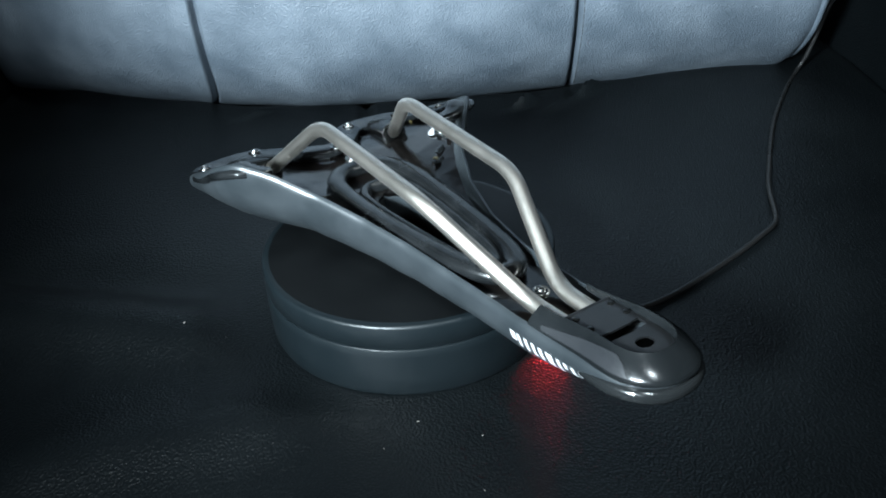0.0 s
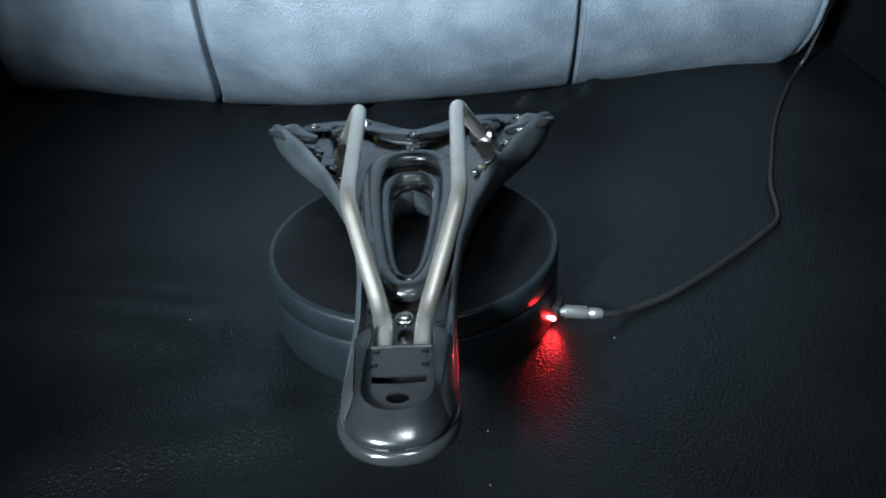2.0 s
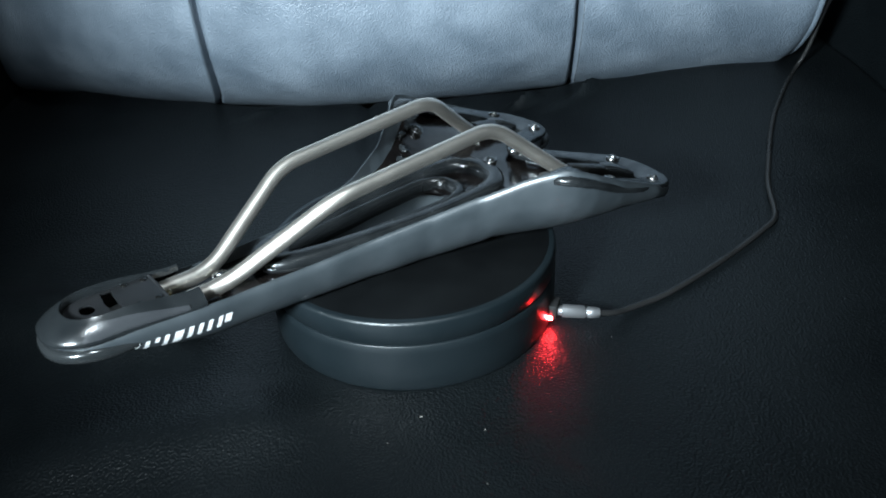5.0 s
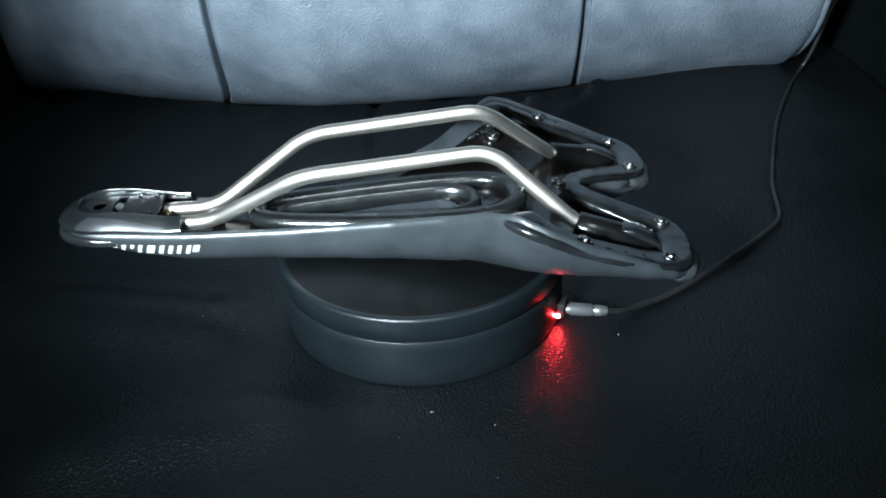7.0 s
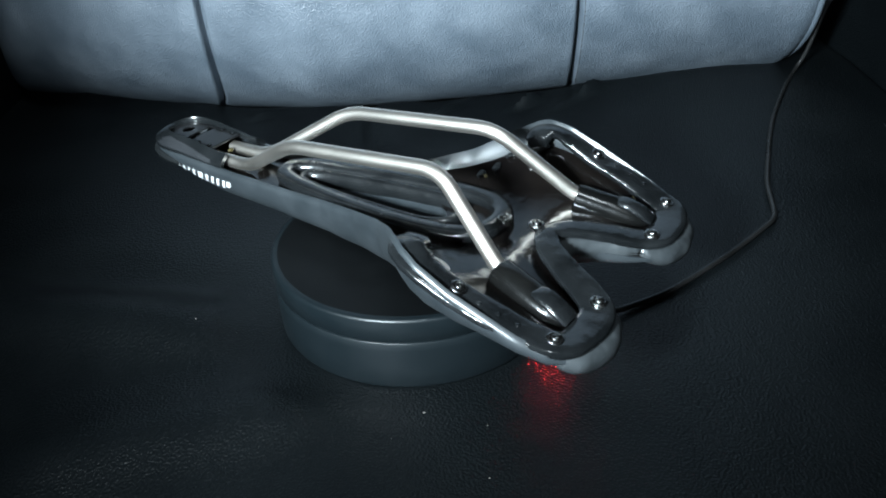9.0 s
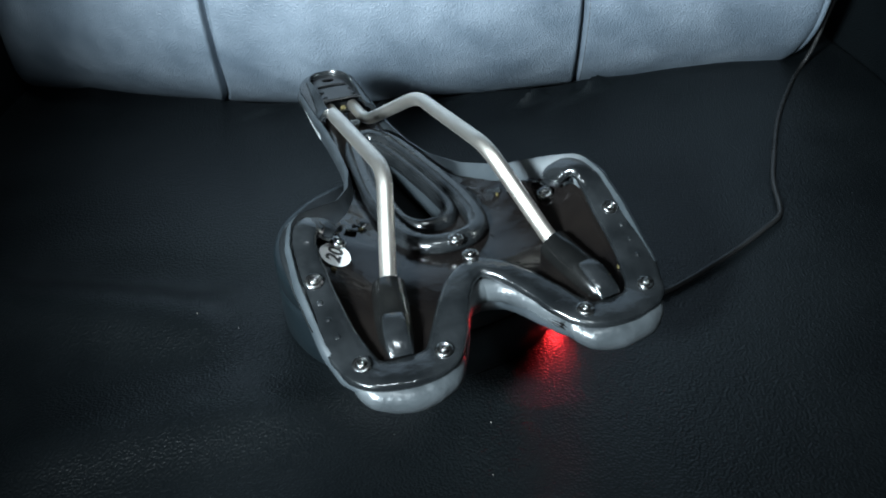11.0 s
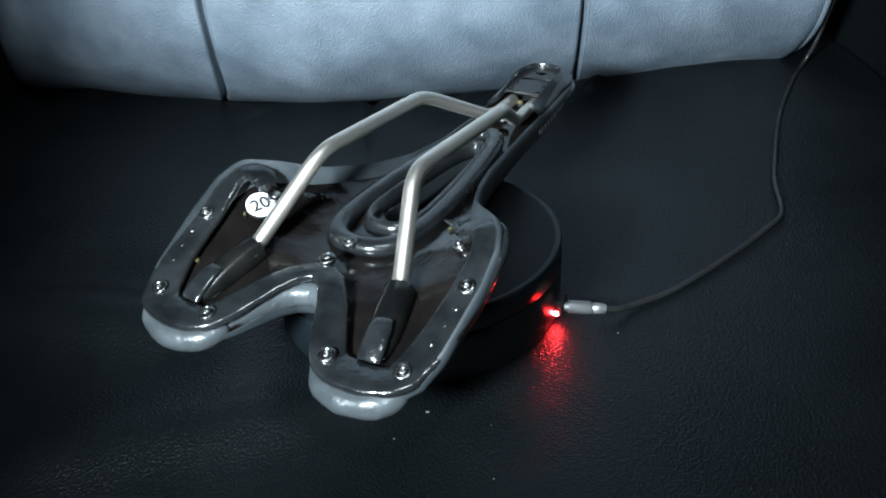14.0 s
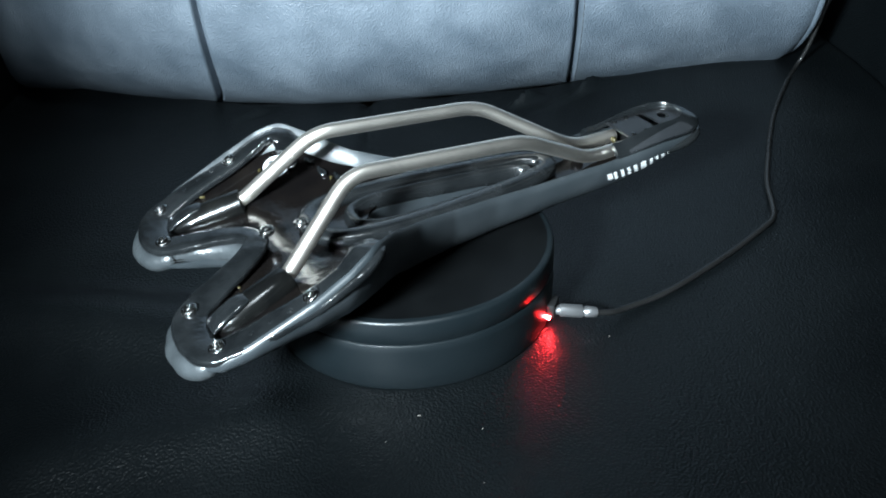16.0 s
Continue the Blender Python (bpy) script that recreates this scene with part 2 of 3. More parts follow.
def room():
    bm = bmesh.new()
    box(bm, -2.2, 2.2, -2.6, 1.4, -0.47, -0.45)
    tagged(part("floor", bm, M_FLOOR, None, smooth=False), "brown wooden room floor", kind="structure")
    for nm, b in (("wall_north", (-2.2, 2.2, 1.4, 1.5, -0.45, 2.0)), ("wall_south", (-2.2, 2.2, -2.7, -2.6, -0.45, 2.0)),
                  ("wall_west", (-2.3, -2.2, -2.6, 1.4, -0.45, 2.0)), ("wall_east", (2.2, 2.3, -2.6, 1.4, -0.45, 2.0))):
        bm = bmesh.new()
        box(bm, *b)
        tagged(part(nm, bm, M_WALL, None, smooth=False), "plain painted room wall", kind="structure")
    bm = bmesh.new()
    box(bm, -2.2, 2.2, -2.6, 1.4, 2.0, 2.1)
    tagged(part("ceiling", bm, M_WALL, None, smooth=False), "plain painted ceiling", kind="structure")


def smooth01(a, b, x):
    t = min(1.0, max(0.0, (x - a) / (b - a)))
    return t * t * (3 - 2 * t)


BACK_LINE = table([(-0.40, 0.36), (-0.30, 0.330), (-0.25, 0.318), (-0.20, 0.292), (-0.135, 0.264), (-0.06, 0.250), (0.06, 0.249), (0.142, 0.252), (0.19, 0.256), (0.235, 0.259), (0.30, 0.259), (0.40, 0.260)], -0.40, 0.40, 0)


def back_recess(x, h=0.0):
    """How far the ends of the backrest round away from its front line; its foot reaches further out."""
    x += 0.040 * math.exp(-max(h, 0.0) / 0.045) * (x < 0)
    return 0.06 * smooth01(0.264, 0.302, x) ** 2 + 0.050 * smooth01(-0.245, -0.300, x) ** 2


def ridge(x, y, a, b, width, high):
    """A soft fold in the leather: its crest runs from a to b and fades past the ends."""
    p, q = Vector(a), Vector(b)
    d = (q - p).normalized()
    r = Vector((x, y)) - p
    u, v = r.dot(d), r.x * -d.y + r.y * d.x
    ln = (q - p).length
    return high * math.exp(-(v / width) ** 2) * smooth01(-0.03, 0.03, u) * smooth01(ln + 0.03, ln - 0.03, u)


def seat_height(x, y):
    """Level round the stand, swelling a little towards the back, folded on one side and falling away into the creases."""
    z = 0.014 * smooth01(0.09, 0.24, x) * smooth01(0.06, 0.25, y)
    away = smooth01(0.064, 0.10, math.hypot(x, y))
    z += (0.0010 * noise.noise((x * 9, y * 9, 0)) + 0.0012 * noise.noise((x * 7 + y * 5, y * 16 - x * 6, 4)) * smooth01(0.03, -0.08, x)) * away
    z += (ridge(x, y, (-0.25, 0.028), (-0.075, -0.020), 0.024, 0.0100) + ridge(x, y, (-0.16, -0.088), (-0.035, -0.066), 0.022, 0.0065)
          - ridge(x, y, (-0.24, 0.062), (-0.08, 0.022), 0.018, 0.0040)) * away
    e = BACK_LINE(x) + back_recess(x)
    z -= 0.05 * smooth01(e - 0.006, e + 0.05, y) ** 2
    z -= 0.05 * smooth01(0.312, 0.345, x) ** 2 + 0.05 * smooth01(-0.29, -0.34, x) ** 2
    z += 0.0034 * noise.noise((x * 24, y * 10, 8)) * smooth01(e - 0.07, e - 0.02, y)
    for fx, fy, hi in ((0.088, 0.230, 0.0090), (0.134, 0.240, 0.0090), (0.03, 0.236, 0.0040), (0.112, 0.222, 0.0040), (-0.10, 0.246, 0.0040)):
        a, b = (x - fx) * 0.8 + (y - fy) * 0.6, (y - fy) * 0.8 - (x - fx) * 0.6
        z += hi * math.exp(-((a / 0.013) ** 2) - ((b / 0.0036) ** 2))
    z -= 0.004 * math.exp(-(((x + 0.024) / 0.004) ** 2)) * smooth01(0.15, 0.19, y)
    z -= 0.06 * smooth01(-0.40, -0.46, y)
    return z


def seam_left(h):
    return -0.1215 - 0.0125 * math.exp(-max(h, 0.0) / 0.020)


def seam_right(h):
    return 0.1155 + 0.0100 * math.exp(-max(h, 0.0) / 0.024)


SEAMS = (seam_left, seam_right)


def back_face(x, h):
    """Depth of the backrest's front at x and height h above the seat: it bulges out above the crease and sinks at the seams."""
    y = BACK_LINE(x) + 0.006 + back_recess(x, h)
    y += 0.36 * h + 0.126 * (math.exp(-h / 0.055) - 1)
    for s in SEAMS:
        d = abs(x - s(h))
        y += 0.009 * math.exp(-((d / 0.0017) ** 2)) + 0.005 * math.exp(-((d / 0.045) ** 2))
    y += 0.0016 * noise.noise((x * 11, h * 16, 3)) + 0.0007 * noise.noise((x * 40, h * 40, 9))
    return y


def sofa():
    root = new("sofa")
    tagged(root, "black and slate leather sofa with stitched back panels", "sofa")
    # seat cushion: a thick slab with a soft top
    xs = np.linspace(-0.345, 0.345, 290)
    ys = np.linspace(-0.46, 0.36, 260)
    v = [(x, y, seat_height(x, y)) for x in xs for y in ys]
    f = grid_faces(len(xs), len(ys))
    n, m = len(v), len(ys)
    ring = [i * m for i in range(len(xs))] + [(len(xs) - 1) * m + j for j in range(1, m)] + [i * m + m - 1 for i in range(len(xs) - 2, -1, -1)] + [j for j in range(m - 2, 0, -1)]
    v += [(v[i][0], v[i][1], -0.16) for i in ring]
    k = len(ring)
    f += [(ring[i], ring[(i + 1) % k], n + (i + 1) % k, n + i) for i in range(k)]
    f.append(tuple(range(n, n + k)))
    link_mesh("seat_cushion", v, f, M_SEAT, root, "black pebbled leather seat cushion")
    # backrest: three stitched panels, each its own padded mesh
    hs = np.concatenate([np.linspace(-0.03, 0.12, 46), np.linspace(0.135, 0.42, 16)])
    for a, b in ((lambda h: -0.315, seam_left), (seam_left, seam_right), (seam_right, lambda h: 0.318)):
        u = np.linspace(0, 1, 100)
        u = 0.5 - 0.5 * np.cos(u * math.pi)
        xs = 0.5 * u + 0.5 * (0.5 - 0.5 * np.cos(u * math.pi))
        v = [(a(h) + (b(h) - a(h)) * k, back_face(a(h) + (b(h) - a(h)) * k, h), h) for k in xs for h in hs]
        f = grid_faces(len(xs), len(hs))
        n, m = len(v), len(hs)
        ring = [i * m for i in range(len(xs))] + [(len(xs) - 1) * m + j for j in range(1, m)] + [i * m + m - 1 for i in range(len(xs) - 2, -1, -1)] + [j for j in range(m - 2, 0, -1)]
        v += [(v[i][0], 0.60, v[i][2]) for i in ring]
        k = len(ring)
        f += [(ring[i], ring[(i + 1) % k], n + (i + 1) % k, n + i) for i in range(k)]
        f.append(tuple(range(n, n + k)))
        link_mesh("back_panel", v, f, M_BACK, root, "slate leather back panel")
    # welt down the end of the last panel
    p = [Vector((0.2745 + 0.012 * math.exp(-h / 0.03), back_face(0.2745 + 0.012 * math.exp(-h / 0.03), h) - 0.0006, h)) for h in np.linspace(0.0, 0.30, 40)]
    v, f = sweep(p, 0.0022, 0.0022, 10, up=(0, 1, 0))
    link_mesh("welt", v, f, M_BACK, root, "slate leather welt")
    # thread along the right-hand seam
    for i in range(26):
        h = 0.004 + i * 0.0052
        p = [Vector((seam_right(h + d) + 0.0030, back_face(seam_right(h + d) + 0.0030, h + d) - 0.0003, h + d)) for d in (0.0, 0.002, 0.004)]
        v, f = sweep(p, 0.00035, 0.0003, 6, up=(0, 1, 0))
        link_mesh("stitch", v, f, M_THREAD, root)
    # arm: upright padded block with a rounded inner edge and piping at the foot
    prof = [(0.302, -0.05), (0.306, 0.0), (0.309, 0.03), (0.312, 0.08), (0.322, 0.13), (0.36, 0.16), (0.44, 0.165), (0.50, 0.13), (0.51, -0.05), (0.51, -0.4), (0.302, -0.4)]
    ys = np.linspace(-0.46, 0.6, 40)
    for sgn, off in ((1, 0.017), (-1, -0.008)):
        v = [(sgn * (x + off + 0.001 * noise.noise((y * 12, z * 12, 5))), y, z) for y in ys for x, z in prof]
        f = grid_faces(len(ys), len(prof), False, True)
        k = len(prof)
        f += [tuple(range(k)), tuple(range((len(ys) - 1) * k, len(ys) * k))]
        link_mesh("armrest", v, f, M_SEAT, root, "black leather armrest")
    p = spline([(0.2985, -0.44, 0.001), (0.299, 0.0, 0.002), (0.2985, 0.15, 0.004), (0.2985, 0.21, 0.005), (0.292, 0.262, 0.004)], 14)
    v, f = sweep(p, 0.0022, 0.0022, 10)
    link_mesh("piping", v, f, M_SEAT, root, "black leather piping along the seat edge")
    # frame under the cushions
    bm = bmesh.new()
    box(bm, -0.293, 0.302, -0.44, 0.60, -0.45, -0.155, 0.01)
    part("base_frame", bm, M_SEAT, root, smooth=False)


# ---- turning stand ----
STAND_R, STAND_H = 0.0640, 0.0343


def stand():
    root = tagged(new("turntable"), "round dark grey plastic motorised display turntable on the sofa seat", "turntable")
    r = STAND_R
    prof = [(0, -0.0004), (r - 0.0022, -0.0004), (r - 0.0010, 0.0002), (r - 0.0004, 0.0015), (r - 0.0001, 0.010), (r, 0.0190), (r, 0.0229), (r - 0.0002, 0.0231), (r - 0.003, 0.0231), (0, 0.0232)]
    v, f = revolve(prof, 128)
    base = link_mesh("base", v, f, M_STAND, root, "fixed base with a power socket")
    prof = [(0, 0.0234), (r - 0.0030, 0.0234), (r - 0.0012, 0.0238), (r - 0.0002, 0.0239), (r, 0.0241), (r, 0.0328), (r - 0.0002, 0.0335), (r - 0.0006, 0.0340), (r - 0.0012, 0.03425), (r - 0.002, 0.0343), (0, 0.0343)]
    v, f = revolve(prof, 128)
    plate = link_mesh("top_plate", v, f, M_STAND, root, "revolving top plate with a bright rim")
    # added disc: the shade of the upward face put into a darker colour
    v, f = revolve([(0, 0.0340), (r - 0.0030, 0.0340), (r - 0.0030, 0.03436), (r - 0.0034, 0.0344), (0, 0.0344)], 128)
    link_mesh("top_shade", v, f, M_STANDTOP, plate, "thin darker disc added for the shade on the plate's top")
    bm = bmesh.new()
    out = Vector((0.0605, -0.0265, 0.0))
    ang = math.atan2(out.y, out.x)
    m = pose(out.x * 0.968, out.y * 0.968, 0.0085, 0, 0, math.degrees(ang))
    box(bm, -0.001, 0.0035, -0.0042, 0.0042, -0.0035, 0.0035, 0.0008, m)
    part("socket", bm, M_DARK, base)
    bm = bmesh.new()
    bmesh.ops.create_uvsphere(bm, u_segments=16, v_segments=10, radius=0.0013)
    bmesh.ops.transform(bm, matrix=pose(0.0577, -0.0292, 0.0058), verts=bm.verts)
    part("indicator_light", bm, M_LED, base, "glowing red indicator light")
    return root, plate


def cable():
    root = tagged(new("power_cable"), "thin black power cable with a round grey barrel plug", "cable")
    ax = [Vector(p) for p in ((0.0600, -0.0272, 0.0078), (0.0630, -0.0276, 0.0076), (0.0632, -0.0276, 0.0076), (0.0725, -0.0290, 0.0070), (0.0729, -0.0290, 0.0070))]
    v, f = sweep(ax, [0.0018, 0.0022, 0.0029, 0.0029, 0.0025], [0.0018, 0.0022, 0.0029, 0.0029, 0.0025], 18)
    link_mesh("plug", v, f, M_PLUG, root, "grey barrel plug")
    ax = [Vector(p) for p in ((0.0727, -0.0290, 0.0070), (0.0737, -0.0291, 0.0069), (0.0742, -0.0292, 0.0068), (0.0765, -0.0294, 0.0066), (0.0790, -0.0295, 0.0062), (0.0795, -0.0295, 0.0062))]
    v, f = sweep(ax, [0.0021, 0.0021, 0.0026, 0.0025, 0.0022, 0.0014], [0.0021, 0.0021, 0.0026, 0.0025, 0.0022, 0.0014], 16)
    link_mesh("strain_relief", v, f, M_PLUG, root, "ribbed collar")
    pts = [(0.0785, -0.0296, 0.0062), (0.0860, -0.0280, 0.0045), (0.0950, -0.0225, 0.0022), (0.1172, -0.0116, 0.0016), (0.1524, 0.0133, 0.0016), (0.1780, 0.0345, 0.0017), (0.1878, 0.0440, 0.0018), (0.1925, 0.0545, 0.0020), (0.1990, 0.0780, 0.0024), (0.2080, 0.1010, 0.0034), (0.2310, 0.1519, 0.0060), (0.2560, 0.1945, 0.0085), (0.2760, 0.2240, 0.0120), (0.2835, 0.2260, 0.0270), (0.2895, 0.2200, 0.0618), (0.2950, 0.2140, 0.0900), (0.3020, 0.2120, 0.1500), (0.3080, 0.2200, 0.2400)]
    pts = [(x, y, max(z, seat_height(x, y) + 0.0015)) for x, y, z in pts]
    v, f = sweep(spline(pts, 10), 0.0014, 0.0014, 10)
    link_mesh("cord", v, f, M_CABLE, root, "thin black rubber cord")


def crumbs():
    rng = random.Random(4)
    for x, y, ln in ((-0.0999, -0.0148, 0.0007), (0.0825, -0.0396, 0.0006), (-0.0014, -0.0784, 0.0016), (0.0223, -0.0885, 0.0006), (-0.0145, -0.0912, 0.0005), (0.02, -0.115, 0.0006), (-0.082, -0.02, 0.0004)):
        bm = bmesh.new()
        bmesh.ops.create_icosphere(bm, subdivisions=1, radius=0.00032)
        bmesh.ops.transform(bm, matrix=pose(x, y, seat_height(x, y) + 0.0003, 0, 0, rng.uniform(-20, 20)) @ Matrix.Diagonal((ln / 0.0006, 1, 0.8, 1)), verts=bm.verts)
        tagged(part("crumb", bm, M_CRUMB, None), "tiny pale crumb lying on the black seat", "crumb", group="crumbs on the seat")


# ---- saddle, upside down; its own space has the nose towards -y and z up from the seat, in millimetres ----
W = table([(-156.5, 0), (-156.2, 5.5), (-155, 9.5), (-156.5, 13.0), (-148, 15.6), (-141, 17.0), (-126, 17.8), (-110, 17.8), (-85, 17.6), (-57, 19), (-33, 22), (-10, 28.5), (10, 38), (24, 49), (34, 58.5), (40, 63), (48, 66), (62, 67), (87, 65.3), (97, 62.2), (103, 57.5), (106.5, 52), (108.8, 45.5), (109.8, 37)], -156.5, 109.8, 0)
ZT = table([(-156.5, 57.6), (-150, 57.5), (-142, 56.8), (-128, 55.8), (-105, 53.2), (-90, 52), (-57, 51.5), (-33, 53), (-10, 56.5), (12, 62.5), (28, 70), (37, 73), (45, 70), (60, 62.5), (75, 55.5), (90, 48.5), (100, 43.5), (110, 39)], -156.5, 110, 1)
ZB = table([(-156.5, 55.0), (-152, 54.0), (-148, 52.8), (-142, 50.4), (-130, 46.0), (-118, 41.2), (-100, 36.4), (-83, 35.0), (-60, 33.8), (-40, 33.2), (-25, 32.4), (50, 32.4), (66, 33.2), (80, 34.4), (95, 34.8), (104, 35.4), (109.8, 38)], -156.5, 110, 2)
ZC = table([(-156.5, 52), (-110, 49), (-90, 48.5), (-60, 47.5), (0, 46.5), (40, 47.5), (60, 47.5), (75, 45.5), (95, 41), (110, 38.5)], -156.5, 110, 2)
XI = table([(-156.5, 0.0), (-63, 0.0), (-62.5, 1.5), (-60, 3.0), (-50, 4.5), (-25, 7), (0, 8.5), (10, 8), (15, 5.5), (17.5, 2.5), (18, 0.0), (72, 0.0), (72.3, 1.5), (73.5, 4.0), (76, 6.0), (80, 8.4), (90, 13.0), (98, 17.2), (104, 21.0), (107.5, 26.0), (109.2, 31), (109.8, 37.0)], -156.5, 109.8, 0)


def section(y):
    """Power of the cover's side curve and its flat share below: full at the nose, falling away under the wings."""
    k = smooth01(-75, 15, y)
    return 2.6 - 0.45 * k, 0.30 - 0.07 * k


def nose_round(y):
    """Narrows the cover towards the blunt tip of the nose."""
    return max(0.0, 1 - (max(0.0, -132.0 - y) / 20.5) ** 2.4) ** (1 / 2.4)


def plate_z(x, y):
    w = max(W(y), 1.0)
    return ZC(y) + (ZT(y) - 4.5 - ZC(y)) * min(1.0, abs(x) / w) ** 2.2


def half_shell(sign):
    """One half of the padded cover: skirt, belly and inner walls, as a closed loft along y."""
    ys = np.concatenate([-132 - 20.4 * np.sin(np.linspace(math.pi / 2, 0.30, 14)), np.arange(-138, 96, 2.0), 96 + 11.2 * np.sin(np.linspace(0, math.pi / 2, 18))])
    v = []
    for y in ys:
        w, zt, zb, xi = W(y) * nose_round(y), ZT(y), ZB(y), XI(y)
        w = max(w, xi + 0.4)
        t = min(2.2, (w - xi) * 0.3)
        lip = min(3.0, (zt - zb) * 0.3)
        loop = []
        for a in np.linspace(0, math.pi / 2, 5):
            loop.append((w - t + t * math.sin(a), zt - lip + lip * math.cos(a)))
        for a in np.linspace(0.06, math.pi / 2, 16):
            p, q = section(y)
            n = 2 / p
            loop.append((xi + q * (w - xi) + (1 - q) * (w - xi) * math.cos(a) ** n, (zt - lip) - (zt - lip - zb) * math.sin(a) ** n))
        r = min(6.0, (w - xi) * 0.3) if xi > 0.2 else 0.0
        zi = max(ZC(y) - 1.5, zb + 1)
        rz = min(6.0, (zi - zb) * 0.6) if xi > 0.2 else 0.0
        for a in np.linspace(0, math.pi / 2, 5):
            loop.append((xi + r - r * math.sin(a), zb + rz - rz * math.cos(a)))
        loop.append((xi, zi))
        for u in np.linspace(0.1, 1, 8):
            x = xi + (w - t - xi) * u
            loop.append((x, min(plate_z(x, y) - 1.5, zt - 0.5) if u < 0.98 else zt - 0.4))
        v += [(sign * x * MM, y * MM, z * MM) for x, z in loop]
    k = len(loop)
    f = grid_faces(len(ys), k, False, True)
    f += [tuple(range(k)), tuple(range((len(ys) - 1) * k, len(ys) * k))]
    return v, f


def bolt(parent, x, y, z, tilt=(0, 0)):
    """Round collar with a cone-seated screw in it."""
    v, f = revolve([(0, -1.0), (2.9, -1.0), (3.2, 0.0), (3.2, 0.9), (2.9, 1.25), (2.3, 1.3), (1.9, 0.9), (1.7, 0.5), (1.55, 1.7), (1.3, 2.0), (0.75, 2.05), (0.7, 1.2), (0, 1.2)], 24)
    m = pose(x * MM, y * MM, z * MM, tilt[0], tilt[1]) @ Matrix.Diagonal((MM, MM, MM, 1))
    return link_mesh("bolt", [m @ Vector(q) for q in v], f, M_BOLT, parent)


def saddle():
    root = tagged(new("bicycle_saddle"), "black bicycle saddle lying upside down with bare metal rails", "bicycle saddle")
    va, fa = half_shell(1)
    vb, fb = half_shell(-1)
    n = len(va)
    v, f = va + vb, fa + [tuple(i + n for i in q) for q in fb]
    f = [q for q in f if any(abs(v[i][0]) > 1e-7 for i in q)]
    ob = link_mesh("cover", v, f, M_COVER, root, "matt black padded cover")
    bm = bmesh.new()
    bm.from_mesh(ob.data)
    bmesh.ops.remove_doubles(bm, verts=bm.verts, dist=0.00002)
    bm.to_mesh(ob.data)
    bm.free()
    # hard shell inside the skirt, two halves round the opening
    ys = np.concatenate([np.arange(-112, 96, 2.0), [97, 98.5, 100, 101.5]])
    for sign in (1, -1):
        v = []
        for y in ys:
            xi, w = XI(y) + 0.6, W(y) - 2.8
            for u in np.linspace(0, 1, 18):
                x = xi * (1 - u) + max(w, xi + 0.5) * u
                if XI(y) < 0.2 and u == 0:
                    x = 0.0
                v.append((sign * x * MM, y * MM, (plate_z(x, y) + 0.25 * noise.noise((x * 0.09 * sign, y * 0.06, 2))) * MM))
        f = grid_faces(len(ys), 18)
        k = len(v)
        v += [(a, b, c - 0.0012) for a, b, c in v]
        f += [tuple(i + k for i in q) for q in f]
        link_mesh("base_shell", v, f, M_SHELL, root, "glossy dark plastic shell")
    # rolled vinyl along the wings, the rear and the notch
    half = [(45.5, 40, 63.8), (50, 37.2, 66.6), (56, 38.6, 68.6), (59.8, 44, 66.8), (60.8, 50, 63.5), (60.3, 62, 57.2), (59, 78, 51.0), (56.5, 90, 46.0), (53, 98, 43.2), (46, 101.5, 42.3), (36.5, 102.3, 42.2), (28, 100.5, 42.8), (22.5, 94, 44.6), (18.0, 86, 46.8), (12.8, 77.5, 49.0), (7.0, 70.5, 50.6), (0, 67.0, 51.2)]
    path = [p * MM for p in spline(half + [(-x, y, z) for x, y, z in half[-2::-1]], 8)]
    m = len(path)
    wide = [(7.0 - 2.0 * math.exp(-((abs(i / (m - 1) - 0.5) - 0.0) / 0.10) ** 2) - 3.4 * math.exp(-(min(i, m - 1 - i) / 9.0))) * MM for i in range(m)]
    v, f = sweep(path, wide, 2.3 * MM, 24, wrinkle=0.06, flat=3.0)
    link_mesh("rolled_edge", v, f, M_ROLL, root, "glossy rolled vinyl edge")
    # padded lips under the flange: a fat one at each rear end, a slimmer one along the notch
    for s in (1, -1):
        p = [Vector((s * x, y, z)) * MM for x, y, z in spline([(55.5, 99.0, 40.4), (54.0, 101.6, 39.0), (51.0, 104.4, 37.6), (45, 106.8, 36.6), (37, 107.8, 36.3), (29, 106.0, 36.8), (24.2, 101.4, 38.2), (22.4, 97.5, 40.2)], 8)]
        k = len(p)
        fat = [(2.4 + 2.7 * math.sin(math.pi * min(1, max(0, 0.04 + 0.92 * i / (k - 1)))) ** 0.5) * MM for i in range(k)]
        v, f = sweep(p, fat, fat, 18, wrinkle=0.13)
        link_mesh("rear_lip", v, f, M_PAD, root, "grey-black padded rear lip")
        p = [Vector((s * x, y, z)) * MM for x, y, z in spline([(23.2, 98.0, 40.6), (21.6, 94.6, 40.8), (18.6, 90.4, 41.4), (13.8, 82.2, 42.4), (8.2, 74.8, 43.4), (0, 71.6, 43.9)], 8)]
        k = len(p)
        fat = [(2.4 + 1.9 * smooth01(0, 6, i)) * MM for i in range(k)]
        v, f = sweep(p, fat, [a * 1.15 for a in fat], 16, wrinkle=0.10)
        link_mesh("notch_lip", v, f, M_PAD, root, "grey-black padded lip of the notch")
    # rings round the long opening
    ring = [(0, 43.5), (9, 41.5), (15.5, 33), (17.6, 15), (16.6, -8), (13.6, -34), (10.0, -56), (5.5, -67), (0, -70)]
    loop = ring + [(-x, y) for x, y in ring[-2:0:-1]]
